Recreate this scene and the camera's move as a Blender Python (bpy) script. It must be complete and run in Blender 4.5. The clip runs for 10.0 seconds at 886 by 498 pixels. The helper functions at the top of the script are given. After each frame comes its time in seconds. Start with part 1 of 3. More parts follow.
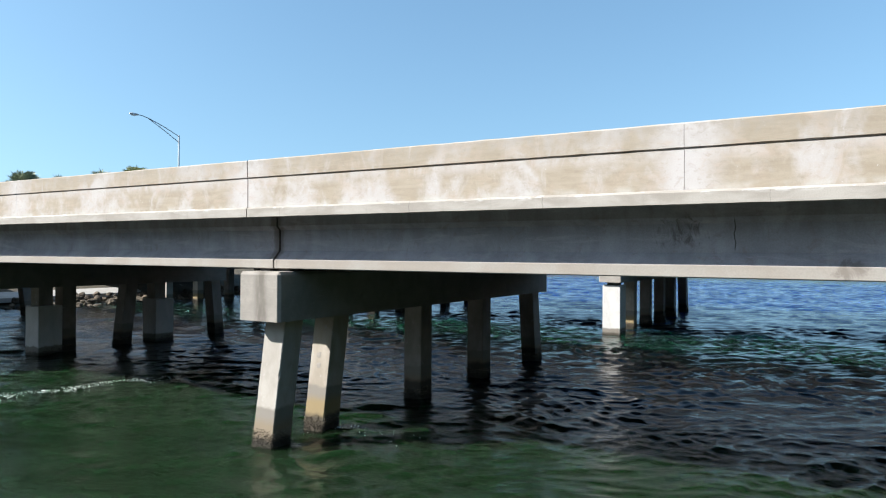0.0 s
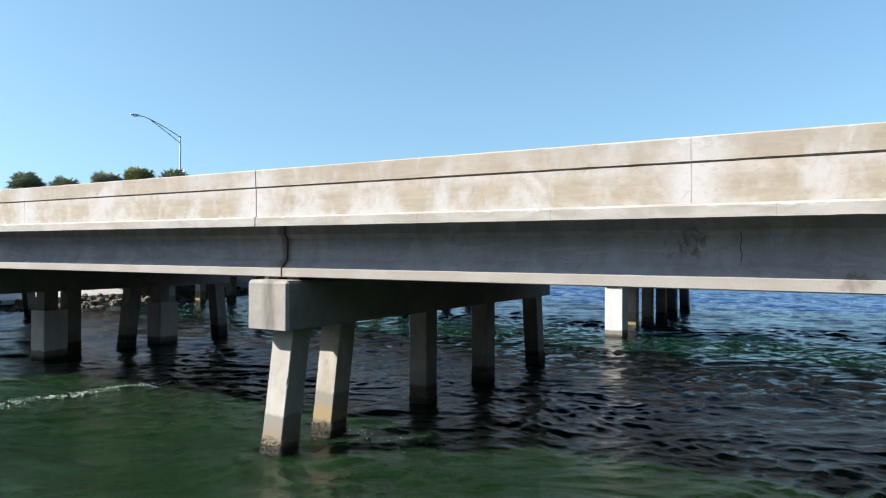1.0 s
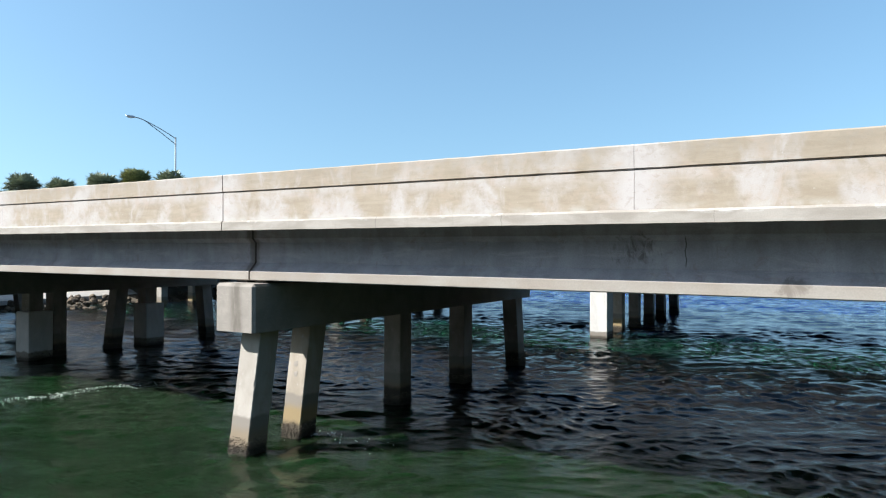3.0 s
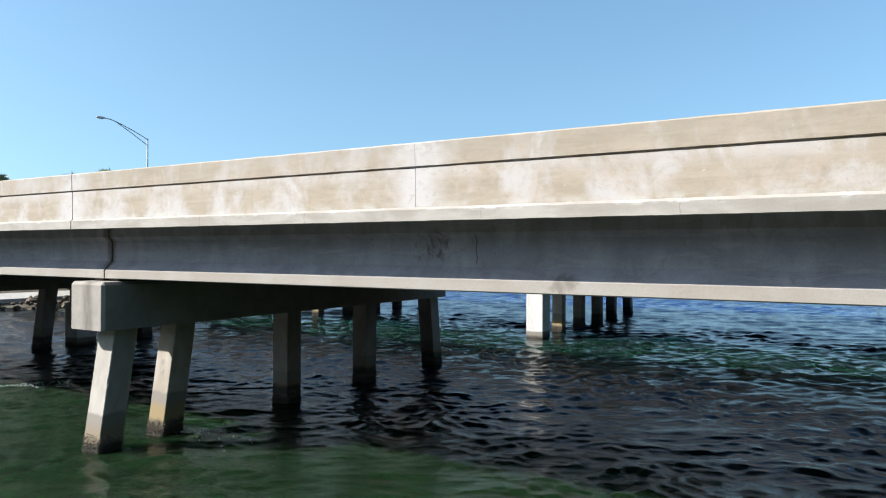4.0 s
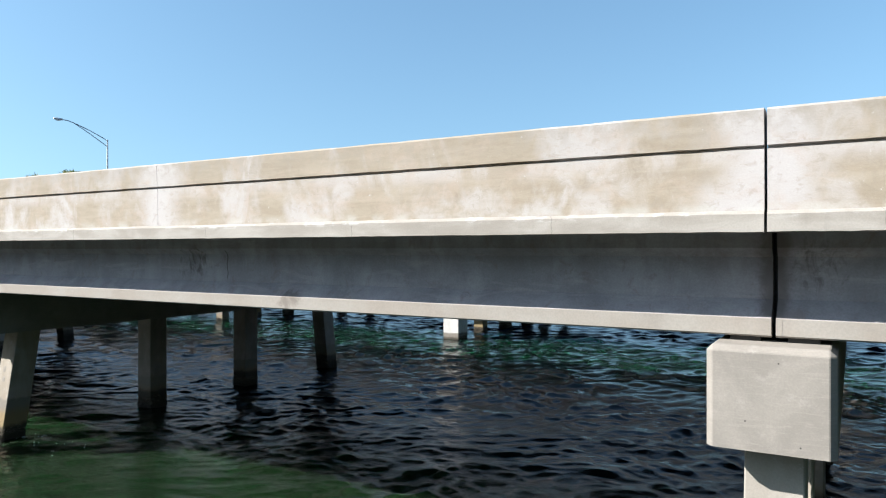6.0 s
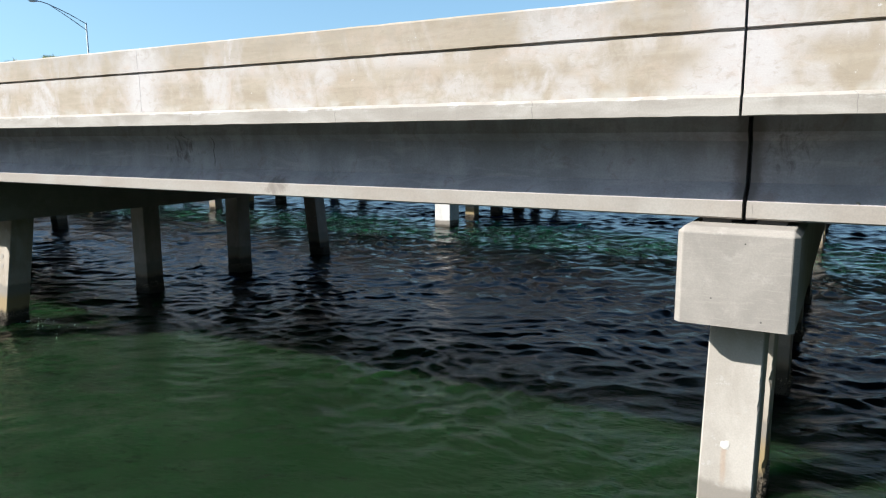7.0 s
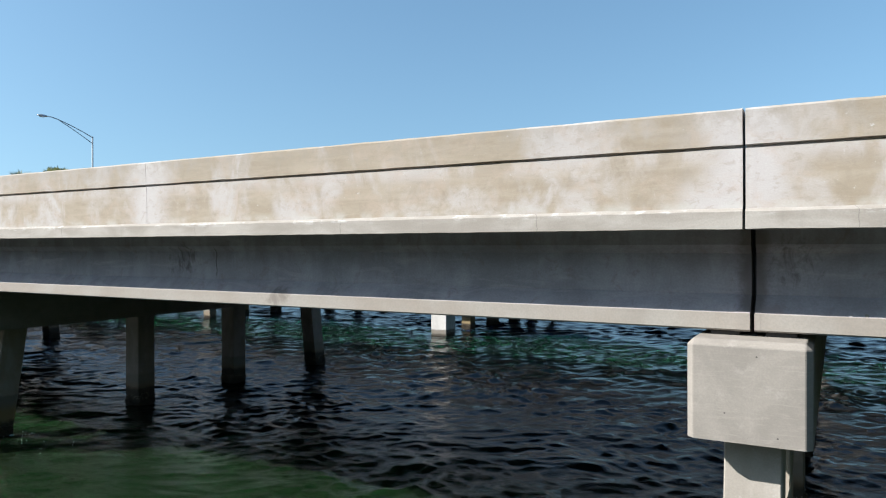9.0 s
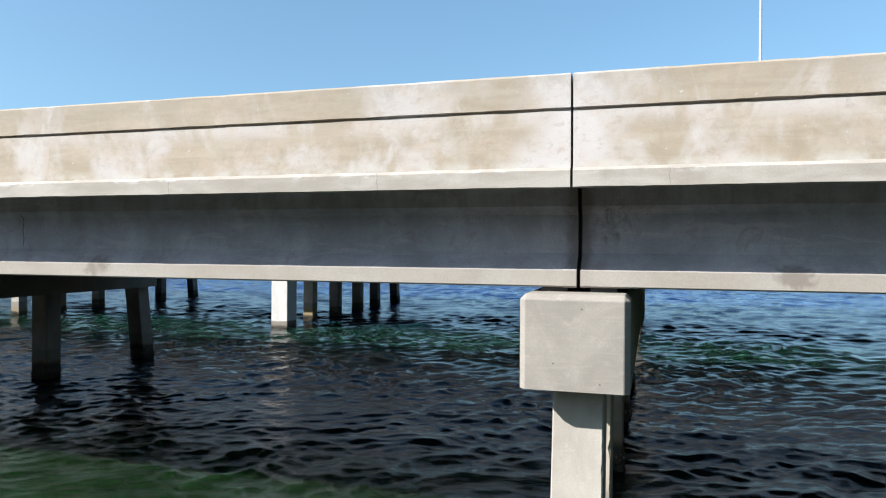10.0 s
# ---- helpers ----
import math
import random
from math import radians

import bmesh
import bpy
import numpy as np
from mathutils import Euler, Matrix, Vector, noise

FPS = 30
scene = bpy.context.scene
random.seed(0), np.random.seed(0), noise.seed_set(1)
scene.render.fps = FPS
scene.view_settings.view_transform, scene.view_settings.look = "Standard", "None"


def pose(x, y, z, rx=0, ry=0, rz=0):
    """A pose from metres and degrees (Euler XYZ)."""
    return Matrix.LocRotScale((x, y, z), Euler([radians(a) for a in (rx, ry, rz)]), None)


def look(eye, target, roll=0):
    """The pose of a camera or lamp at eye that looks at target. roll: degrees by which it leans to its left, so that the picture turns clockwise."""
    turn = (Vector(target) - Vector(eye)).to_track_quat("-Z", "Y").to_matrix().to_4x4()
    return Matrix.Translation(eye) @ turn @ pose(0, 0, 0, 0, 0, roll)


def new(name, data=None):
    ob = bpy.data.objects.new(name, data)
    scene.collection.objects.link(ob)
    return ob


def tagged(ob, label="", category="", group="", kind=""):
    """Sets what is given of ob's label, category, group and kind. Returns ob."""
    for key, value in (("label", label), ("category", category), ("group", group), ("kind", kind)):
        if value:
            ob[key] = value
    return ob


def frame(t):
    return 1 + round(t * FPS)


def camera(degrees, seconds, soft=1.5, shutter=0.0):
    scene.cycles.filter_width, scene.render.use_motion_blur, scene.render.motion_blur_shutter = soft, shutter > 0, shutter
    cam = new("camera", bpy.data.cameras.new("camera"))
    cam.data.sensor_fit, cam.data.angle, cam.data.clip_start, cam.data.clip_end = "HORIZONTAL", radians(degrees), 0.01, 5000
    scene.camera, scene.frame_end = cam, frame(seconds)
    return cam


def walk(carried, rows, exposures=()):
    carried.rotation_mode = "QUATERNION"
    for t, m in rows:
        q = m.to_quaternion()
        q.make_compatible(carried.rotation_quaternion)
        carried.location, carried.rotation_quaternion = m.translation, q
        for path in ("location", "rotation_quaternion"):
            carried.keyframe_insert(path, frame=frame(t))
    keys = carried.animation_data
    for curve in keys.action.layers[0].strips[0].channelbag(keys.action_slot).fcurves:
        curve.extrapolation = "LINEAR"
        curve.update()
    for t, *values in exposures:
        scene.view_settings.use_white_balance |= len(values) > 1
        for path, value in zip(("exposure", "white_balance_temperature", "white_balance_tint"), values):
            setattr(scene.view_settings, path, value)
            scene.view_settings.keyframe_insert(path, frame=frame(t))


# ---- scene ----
cam = camera(64.5, 10.0, soft=1.15)
PATH = [
    (0, (8.652, -8.225, 3.279), (7.628, -6.507, 3.289), 0.3),
    (0.5, (8.636, -8.292, 3.367), (7.612, -6.574, 3.375), 0.3),
    (1, (8.603, -8.365, 3.451), (7.579, -6.647, 3.456), 0.2),
    (1.5, (8.584, -8.414, 3.491), (7.56, -6.696, 3.496), 0.2),
    (2, (8.592, -8.441, 3.512), (7.568, -6.723, 3.518), 0.2),
    (2.2, (8.637, -8.448, 3.521), (7.612, -6.731, 3.525), 0.2),
    (3.3, (9.695, -7.914, 3.507), (8.667, -6.198, 3.514), 0.2),
    (3.5, (10.111, -7.667, 3.526), (9.083, -5.951, 3.531), 0.1),
    (4, (11.472, -6.954, 3.469), (10.447, -5.237, 3.479), 0.2),
    (4.5, (12.961, -6.207, 3.48), (11.939, -4.488, 3.488), 0.1),
    (5, (13.844, -5.83, 3.574), (12.824, -4.109, 3.581), 0.2),
    (5.2, (14.022, -5.764, 3.616), (13.005, -4.042, 3.62), 0.0),
    (6.3, (14.479, -5.734, 3.712), (13.472, -4.006, 3.715), 0.0),
    (6.5, (14.52, -5.747, 3.707), (13.514, -4.018, 3.713), 0.0),
    (7, (14.575, -5.812, 3.682), (13.592, -4.098, 3.369), -0.2),
    (7.5, (14.566, -5.873, 3.724), (13.632, -4.23, 3.071), -0.2),
    (7.8, (14.521, -5.808, 3.757), (13.579, -4.141, 3.182), -0.0),
    (8, (14.527, -5.859, 3.764), (13.562, -4.153, 3.367), 0.2),
    (8.3, (14.498, -5.863, 3.773), (13.519, -4.122, 3.666), 0.2),
    (8.5, (14.496, -5.889, 3.774), (13.517, -4.145, 3.768), 0.0),
    (9, (14.465, -5.83, 3.707), (13.486, -4.086, 3.701), -0.1),
    (9.3, (14.45, -5.798, 3.619), (13.498, -4.039, 3.614), 0.1),
    (9.5, (14.458, -5.822, 3.55), (13.684, -3.978, 3.542), 0.2),
    (10, (14.479, -5.766, 3.358), (13.906, -3.85, 3.348), 0.3),
]
STOPS = [(0.0, 1.45), (6.9, 1.45), (7.3, 1.8), (7.6, 2.45), (8.0, 2.57), (8.3, 2.2), (8.55, 1.47), (8.75, 1.3), (9.0, 1.22), (9.5, 1.24), (10.0, 1.42)]
EXPOSURES = [(t, stops, 5450, 6.5) for t, stops in STOPS]
walk(cam, [(t, look(eye, target, roll)) for t, eye, target, roll in PATH], EXPOSURES)

# ---- light: high sun from the near side, clear sky ----
SUN_FROM = Vector((-1.0, -0.85, 0.965)).normalized()
world = bpy.data.worlds.new("sky")
scene.world = world
world.use_nodes = True
sky = world.node_tree.nodes.new("ShaderNodeTexSky")
sky.sky_type = "NISHITA"
sky.sun_disc = False
sky.sun_elevation = math.asin(SUN_FROM.z)
sky.sun_rotation = math.atan2(SUN_FROM.x, SUN_FROM.y)
sky.air_density, sky.dust_density, sky.ozone_density = 1.0, 1.0, 0.5
back = world.node_tree.nodes["Background"]
haze = world.node_tree.nodes.new("ShaderNodeVectorMath")
haze.operation = "MULTIPLY"
haze.inputs[1].default_value = (1.13, 1.17, 1.04)
aim = world.node_tree.nodes.new("ShaderNodeTexCoord")
lift = world.node_tree.nodes.new("ShaderNodeMapping")
lift.inputs["Location"].default_value = (0.0, 0.0, 0.12)
lift.inputs["Scale"].default_value = (1.0, 1.0, 0.68)
world.node_tree.links.new(aim.outputs["Generated"], lift.inputs["Vector"])
world.node_tree.links.new(lift.outputs[0], sky.inputs["Vector"])
world.node_tree.links.new(sky.outputs["Color"], haze.inputs[0])
world.node_tree.links.new(haze.outputs[0], back.inputs["Color"])
back.inputs["Strength"].default_value = 0.061
sun = new("sun", bpy.data.lights.new("sun", "SUN"))
sun.data.energy, sun.data.angle, sun.data.color = 5.0, radians(0.53), (1.0, 0.86, 0.70)
sun.matrix_world = look(SUN_FROM * 60, (0, 0, 0))


# ---- materials ----
class Net:
    """A node material written as sums."""

    def __init__(self, name, rough=0.9):
        self.mat = bpy.data.materials.new(name)
        self.mat.use_nodes = True
        self.nodes, self.links = self.mat.node_tree.nodes, self.mat.node_tree.links
        self.bsdf = self.nodes["Principled BSDF"]
        self.bsdf.inputs["Roughness"].default_value = rough

    def put(self, socket, value):
        if isinstance(value, bpy.types.NodeSocket):
            self.links.new(value, socket)
        else:
            socket.default_value = value

    def math(self, op, a, b=0.0, c=0.0, clamp=False):
        n = self.nodes.new("ShaderNodeMath")
        n.operation, n.use_clamp = op, clamp
        for s, v in zip(n.inputs, (a, b, c)):
            self.put(s, v)
        return n.outputs[0]

    def place(self):
        n = self.nodes.new("ShaderNodeNewGeometry")
        return n.outputs["Position"]

    def axes(self):
        n = self.nodes.new("ShaderNodeSeparateXYZ")
        self.put(n.inputs[0], self.place())
        return n.outputs[0], n.outputs[1], n.outputs[2]

    def scaled(self, sx, sy, sz, offset=(0, 0, 0), source=None):
        n = self.nodes.new("ShaderNodeMapping")
        self.put(n.inputs["Vector"], source or self.place())
        n.inputs["Scale"].default_value = (sx, sy, sz)
        n.inputs["Location"].default_value = offset
        return n.outputs[0]

    def noise(self, vector, scale=1.0, detail=4.0, rough=0.55, distort=0.0):
        n = self.nodes.new("ShaderNodeTexNoise")
        self.put(n.inputs["Vector"], vector)
        for k, v in (("Scale", scale), ("Detail", detail), ("Roughness", rough), ("Distortion", distort)):
            n.inputs[k].default_value = v
        return n.outputs["Fac"]

    def cells(self, vector, scale=1.0, feature="F1"):
        n = self.nodes.new("ShaderNodeTexVoronoi")
        n.feature = feature
        self.put(n.inputs["Vector"], vector)
        n.inputs["Scale"].default_value = scale
        return n.outputs["Distance"]

    def span(self, value, lo, hi, to_lo=0.0, to_hi=1.0):
        n = self.nodes.new("ShaderNodeMapRange")
        n.interpolation_type = "SMOOTHSTEP"
        self.put(n.inputs["Value"], value)
        n.inputs["From Min"].default_value, n.inputs["From Max"].default_value = lo, hi
        n.inputs["To Min"].default_value, n.inputs["To Max"].default_value = to_lo, to_hi
        return n.outputs["Result"]

    def mix(self, fac, a, b, blend="MIX"):
        n = self.nodes.new("ShaderNodeMix")
        n.data_type, n.blend_type = "RGBA", blend
        self.put(n.inputs["Factor"], fac)
        for s, v in ((n.inputs["A"], a), (n.inputs["B"], b)):
            for k in n.inputs:
                if k.name == s.name and k.type == "RGBA":
                    self.put(k, v if isinstance(v, bpy.types.NodeSocket) else (*v, 1.0))
        return [o for o in n.outputs if o.type == "RGBA"][0]

    def colour(self, value):
        self.put(self.bsdf.inputs["Base Color"], value if isinstance(value, bpy.types.NodeSocket) else (*value, 1.0))

    def bump(self, height, strength=0.3, distance=0.01):
        n = self.nodes.new("ShaderNodeBump")
        n.inputs["Strength"].default_value, n.inputs["Distance"].default_value = strength, distance
        self.put(n.inputs["Height"], height)
        self.put(self.bsdf.inputs["Normal"], n.outputs[0])


SPAN = 13.84


def make_barrier_mat():
    """Tan weathered barrier concrete with pale washed zones beside the joints."""
    m = Net("barrier_concrete", 0.92)
    x, y, z = m.axes()
    blot = m.noise(m.scaled(1.0, 1.0, 0.75), 0.95, 3.0, 0.5, 0.5)
    edge = m.noise(m.scaled(1.0, 1.0, 0.9, (4, 1, 7)), 6.0, 6.0, 0.65, 0.4)
    brush = m.noise(m.scaled(0.7, 0.7, 5.0, (2, 2, 1)), 2.0, 5.0, 0.6, 0.8)
    grit = m.noise(m.place(), 70.0, 3.0, 0.6)
    near = m.math("ABSOLUTE", m.math("WRAP", x, SPAN / 4, -SPAN / 4))
    joint = m.span(m.math("ADD", near, m.math("MULTIPLY", m.noise(m.scaled(1, 1, 1, (9, 0, 2)), 2.2, 5.0), 0.9)), 0.50, 1.10, 0.95, 0.0)
    wash = m.math("ADD", blot, m.math("MULTIPLY", m.math("SUBTRACT", edge, 0.5), 0.30))
    patch = m.noise(m.scaled(1.1, 1.1, 0.6, (5, 3, 2)), 1.7, 5.0, 0.6, 0.9)
    below = m.math("MULTIPLY", m.math("MULTIPLY", m.span(z, 4.26, 4.45), m.span(z, 4.50, 4.47)), m.span(patch, 0.38, 0.55, 0.1, 0.7))
    pale = m.math("MAXIMUM", m.math("MAXIMUM", m.span(wash, 0.46, 0.66, 0.0, 0.85), m.span(patch, 0.50, 0.70, 0.0, 0.75)), m.math("MAXIMUM", joint, below))
    base = m.mix(m.span(brush, 0.30, 0.70), (0.255, 0.212, 0.158), (0.310, 0.264, 0.205))
    base = m.mix(m.span(edge, 0.34, 0.5, 0.30, 0.0), base, (0.213, 0.181, 0.139))
    base = m.mix(pale, base, (0.404, 0.380, 0.375))
    rosy = m.noise(m.scaled(1.0, 1.0, 1.4, (3, 8, 6)), 3.2, 5.0, 0.6, 0.6)
    base = m.mix(m.span(rosy, 0.48, 0.66, 0.0, 0.36), base, (0.36, 0.288, 0.232))
    mottle = m.noise(m.scaled(1.0, 1.0, 1.6, (7, 2, 9)), 11.0, 5.0, 0.7, 0.8)
    base = m.mix(m.span(mottle, 0.52, 0.68, 0.0, 0.35), base, (0.225, 0.19, 0.145))
    drip = m.noise(m.scaled(7.0, 7.0, 0.5, (1, 2, 3)), 1.0, 4.0, 0.6)
    base = m.mix(m.span(drip, 0.58, 0.76, 0.0, 0.12), base, (0.209, 0.183, 0.148))
    fleck = m.noise(m.scaled(1, 1, 1, (6, 6, 6)), 22.0, 3.0, 0.7)
    base = m.mix(m.math("MULTIPLY", m.span(fleck, 0.66, 0.74), m.span(edge, 0.45, 0.6)), base, (0.418, 0.405, 0.383))
    top = m.math("MULTIPLY", m.span(z, 4.46, 4.78), m.span(edge, 0.35, 0.65))
    base = m.mix(m.math("MULTIPLY", top, 0.6), base, (0.235, 0.211, 0.176))
    lime = m.math("MULTIPLY", m.span(z, 4.10, 4.0), m.span(m.noise(m.scaled(3.0, 3.0, 3.0, (3, 3, 3)), 1.0, 4.0), 0.42, 0.6))
    base = m.mix(m.math("MULTIPLY", lime, 0.55), base, (0.426, 0.418, 0.396))
    base = m.mix(m.span(grit, 0.3, 0.75, 0.1, 0.0), base, (0.165, 0.144, 0.113))
    m.colour(base)
    m.bump(m.math("ADD", m.math("MULTIPLY", grit, 0.5), m.math("ADD", edge, m.math("MULTIPLY", brush, 0.25))), 0.4, 0.006)
    return m.mat


def make_coping_mat():
    m = Net("coping_concrete", 0.9)
    a = m.noise(m.scaled(0.7, 1, 2.0), 2.0, 5.0, 0.6, 0.3)
    b = m.noise(m.scaled(5.0, 5.0, 0.8), 2.0, 4.0, 0.6)
    g = m.noise(m.place(), 70.0, 3.0)
    c = m.mix(m.span(a, 0.35, 0.65), (0.246, 0.222, 0.193), (0.326, 0.302, 0.272))
    c = m.mix(m.span(b, 0.55, 0.8, 0.0, 0.3), c, (0.151, 0.144, 0.13))
    c = m.mix(m.span(g, 0.3, 0.7, 0.15, 0.0), c, (0.126, 0.118, 0.104))
    # hairline shrinkage cracks, unevenly spaced
    x, y, z = m.axes()
    bent = m.math("ADD", x, m.math("MULTIPLY", m.noise(m.scaled(0.35, 1.0, 0.0, (4, 0, 0)), 1.0, 2.0), 3.0))
    bent = m.math("ADD", bent, m.math("MULTIPLY", m.noise(m.scaled(0.0, 1.0, 9.0), 1.0, 3.0), 0.05))
    hair = m.math("ABSOLUTE", m.math("WRAP", bent, 1.15, -1.15))
    c = m.mix(m.span(hair, 0.005, 0.0015, 0.0, 0.42), c, (0.075, 0.068, 0.058))
    lime = m.noise(m.scaled(2.0, 2.0, 6.0, (2, 7, 3)), 2.0, 5.0, 0.65)
    c = m.mix(m.math("MULTIPLY", m.span(lime, 0.54, 0.66), m.span(z, 3.93, 3.99)), c, (0.43, 0.42, 0.40))
    m.colour(c)
    m.bump(m.math("ADD", g, m.math("MULTIPLY", a, 2.0)), 0.25, 0.005)
    return m.mat


def make_girder_mat():
    """Grey precast concrete with drip streaks, one black stain and one hairline crack."""
    m = Net("girder_concrete", 0.85)
    x, y, z = m.axes()
    a = m.noise(m.scaled(0.8, 0.8, 1.0), 1.6, 5.0, 0.6, 0.4)
    b = m.noise(m.scaled(2.6, 2.6, 0.5, (2, 0, 5)), 1.6, 5.0, 0.6, 0.5)
    g = m.noise(m.place(), 55.0, 3.0)
    c = m.mix(m.span(a, 0.32, 0.68), (0.285, 0.266, 0.288), (0.408, 0.382, 0.412))
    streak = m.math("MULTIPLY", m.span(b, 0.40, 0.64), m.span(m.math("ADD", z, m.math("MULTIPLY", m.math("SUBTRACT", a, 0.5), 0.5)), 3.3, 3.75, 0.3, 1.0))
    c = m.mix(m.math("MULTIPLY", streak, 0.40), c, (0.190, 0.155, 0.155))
    smear = m.noise(m.scaled(0.5, 0.5, 3.0, (8, 3, 1)), 2.2, 5.0, 0.65, 0.7)
    c = m.mix(m.span(smear, 0.52, 0.68, 0.0, 0.45), c, (0.50, 0.44, 0.455))
    tone = m.noise(m.scaled(1.4, 1.4, 1.0, (6, 1, 9)), 3.4, 5.0, 0.7, 0.9)
    c = m.mix(m.span(tone, 0.54, 0.70, 0.0, 0.5), c, (0.245, 0.185, 0.175))
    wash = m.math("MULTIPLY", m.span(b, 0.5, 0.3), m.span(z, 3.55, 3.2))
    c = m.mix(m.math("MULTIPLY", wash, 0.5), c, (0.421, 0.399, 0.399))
    # cream bottom flange
    flange = m.span(z, 3.150, 3.138)
    f = m.mix(m.span(m.noise(m.scaled(0.5, 0.5, 0.5, (5, 5, 5)), 2.4, 5.0), 0.38, 0.66), (0.256, 0.227, 0.195), (0.29, 0.27, 0.242))
    f = m.mix(m.span(m.noise(m.scaled(0.33, 0.33, 0.33, (1, 4, 8)), 1.5, 4.0), 0.60, 0.72, 0.0, 0.5), f, (0.164, 0.143, 0.124))
    c = m.mix(flange, c, f)
    # brown seepage beside the joints
    off = m.math("ABSOLUTE", m.math("WRAP", x, SPAN / 2, -SPAN / 2))
    seep = m.span(m.math("ADD", off, m.math("MULTIPLY", m.math("SUBTRACT", tone, 0.5), 0.22)), 0.05, 0.17, 0.75, 0.0)
    c = m.mix(m.math("MULTIPLY", seep, m.span(z, 3.13, 3.17, 0.12, 1.0)), c, (0.115, 0.088, 0.078))
    # round brown stains that reach down over the flange
    fdx = m.math("DIVIDE", m.math("WRAP", m.math("SUBTRACT", x, 8.55), 4.1, -2.95), 0.17)
    fdz = m.math("DIVIDE", m.math("SUBTRACT", z, 3.10), 0.12)
    fr = m.math("ADD", m.math("MULTIPLY", fdx, fdx), m.math("MULTIPLY", fdz, fdz))
    fhit = m.span(m.math("ADD", fr, m.math("MULTIPLY", m.math("SUBTRACT", tone, 0.5), 5.0)), 1.3, 0.1)
    fhit = m.math("MULTIPLY", fhit, m.span(x, 4.0, 6.0))
    c = m.mix(m.math("MULTIPLY", fhit, 0.62), c, (0.115, 0.092, 0.076))
    # black run-off stain on one girder
    dx = m.math("DIVIDE", m.math("SUBTRACT", x, 6.72), 0.42)
    dz = m.math("DIVIDE", m.math("SUBTRACT", z, 3.56), 0.26)
    r = m.math("ADD", m.math("MULTIPLY", dx, dx), m.math("MULTIPLY", dz, dz))
    spot = m.noise(m.scaled(5.0, 5.0, 2.2, (0, 3, 0)), 2.0, 6.0, 0.7, 0.8)
    hit = m.math("MULTIPLY", m.span(m.math("SUBTRACT", spot, m.math("MULTIPLY", r, 0.22)), 0.38, 0.64), m.span(y, 1.3, 1.1))
    c = m.mix(m.math("MULTIPLY", hit, 0.8), c, (0.0613, 0.0467, 0.0425))
    # blotches past the second joint
    dx2 = m.math("DIVIDE", m.math("SUBTRACT", x, 14.12), 0.3)
    dz2 = m.math("DIVIDE", m.math("SUBTRACT", z, 3.58), 0.3)
    r2 = m.math("ADD", m.math("MULTIPLY", dx2, dx2), m.math("MULTIPLY", dz2, dz2))
    hit2 = m.math("MULTIPLY", m.span(m.math("SUBTRACT", spot, m.math("MULTIPLY", r2, 0.2)), 0.36, 0.66), m.span(y, 1.3, 1.1))
    c = m.mix(m.math("MULTIPLY", hit2, 0.65), c, (0.0788, 0.0638, 0.0595))
    wob = m.math("MULTIPLY", m.math("SUBTRACT", m.noise(m.scaled(1, 1, 6, (7, 7, 7)), 1.0, 4.0), 0.5), 0.08)
    line = m.math("ABSOLUTE", m.math("SUBTRACT", m.math("ADD", x, wob), 7.355))
    crack = m.math("MULTIPLY", m.span(line, 0.009, 0.004), m.math("MULTIPLY", m.span(z, 3.30, 3.36), m.span(z, 3.74, 3.66)))
    c = m.mix(m.math("MULTIPLY", crack, 0.85), c, (0.0438, 0.0382, 0.034))
    c = m.mix(m.span(g, 0.3, 0.7, 0.18, 0.0), c, (0.123, 0.111, 0.106))
    m.colour(c)
    m.bump(m.math("ADD", g, m.math("MULTIPLY", a, 2.0)), 0.2, 0.005)
    return m.mat


def make_cap_mat():
    m = Net("cap_concrete", 0.88)
    x, y, z = m.axes()
    a = m.noise(m.scaled(1, 1, 1, (3, 1, 0)), 2.2, 6.0, 0.6, 0.5)
    b = m.noise(m.scaled(0.8, 0.8, 7.0), 4.0, 5.0, 0.6, 1.8)
    g = m.noise(m.place(), 65.0, 3.0)
    c = m.mix(m.span(a, 0.3, 0.7), (0.205, 0.186, 0.164), (0.262, 0.238, 0.210))
    c = m.mix(m.span(b, 0.52, 0.68, 0.0, 0.38), c, (0.300, 0.272, 0.240))
    pale = m.noise(m.scaled(1, 1, 1, (8, 8, 1)), 6.0, 4.0, 0.7)
    c = m.mix(m.span(pale, 0.58, 0.72, 0.0, 0.32), c, (0.345, 0.320, 0.290))
    # one dirty run down the end of the first bent
    dx = m.math("ABSOLUTE", m.math("SUBTRACT", m.math("ADD", x, m.math("MULTIPLY", a, 0.22)), 0.15))
    run = m.math("MULTIPLY", m.span(dx, 0.20, 0.03), m.span(m.noise(m.scaled(5, 5, 1.2), 2.0, 5.0), 0.25, 0.55, 0.25, 1.0))
    run = m.math("MULTIPLY", run, m.span(y, 0.5, 0.4))
    c = m.mix(m.math("MULTIPLY", run, 0.8), c, (0.100, 0.086, 0.070))
    holes = m.cells(m.scaled(1, 1, 1, (0.139, 0.0905, 0.316)), 6.0)
    c = m.mix(m.span(holes, 0.055, 0.035), c, (0.0659, 0.0587, 0.0533))
    c = m.mix(m.span(g, 0.3, 0.7, 0.14, 0.0), c, (0.103, 0.0948, 0.0858))
    m.colour(c)
    m.bump(m.math("ADD", m.math("ADD", g, m.math("MULTIPLY", b, 0.35)), m.math("MULTIPLY", m.span(holes, 0.035, 0.06), 1.5)), 0.16, 0.006)
    return m.mat


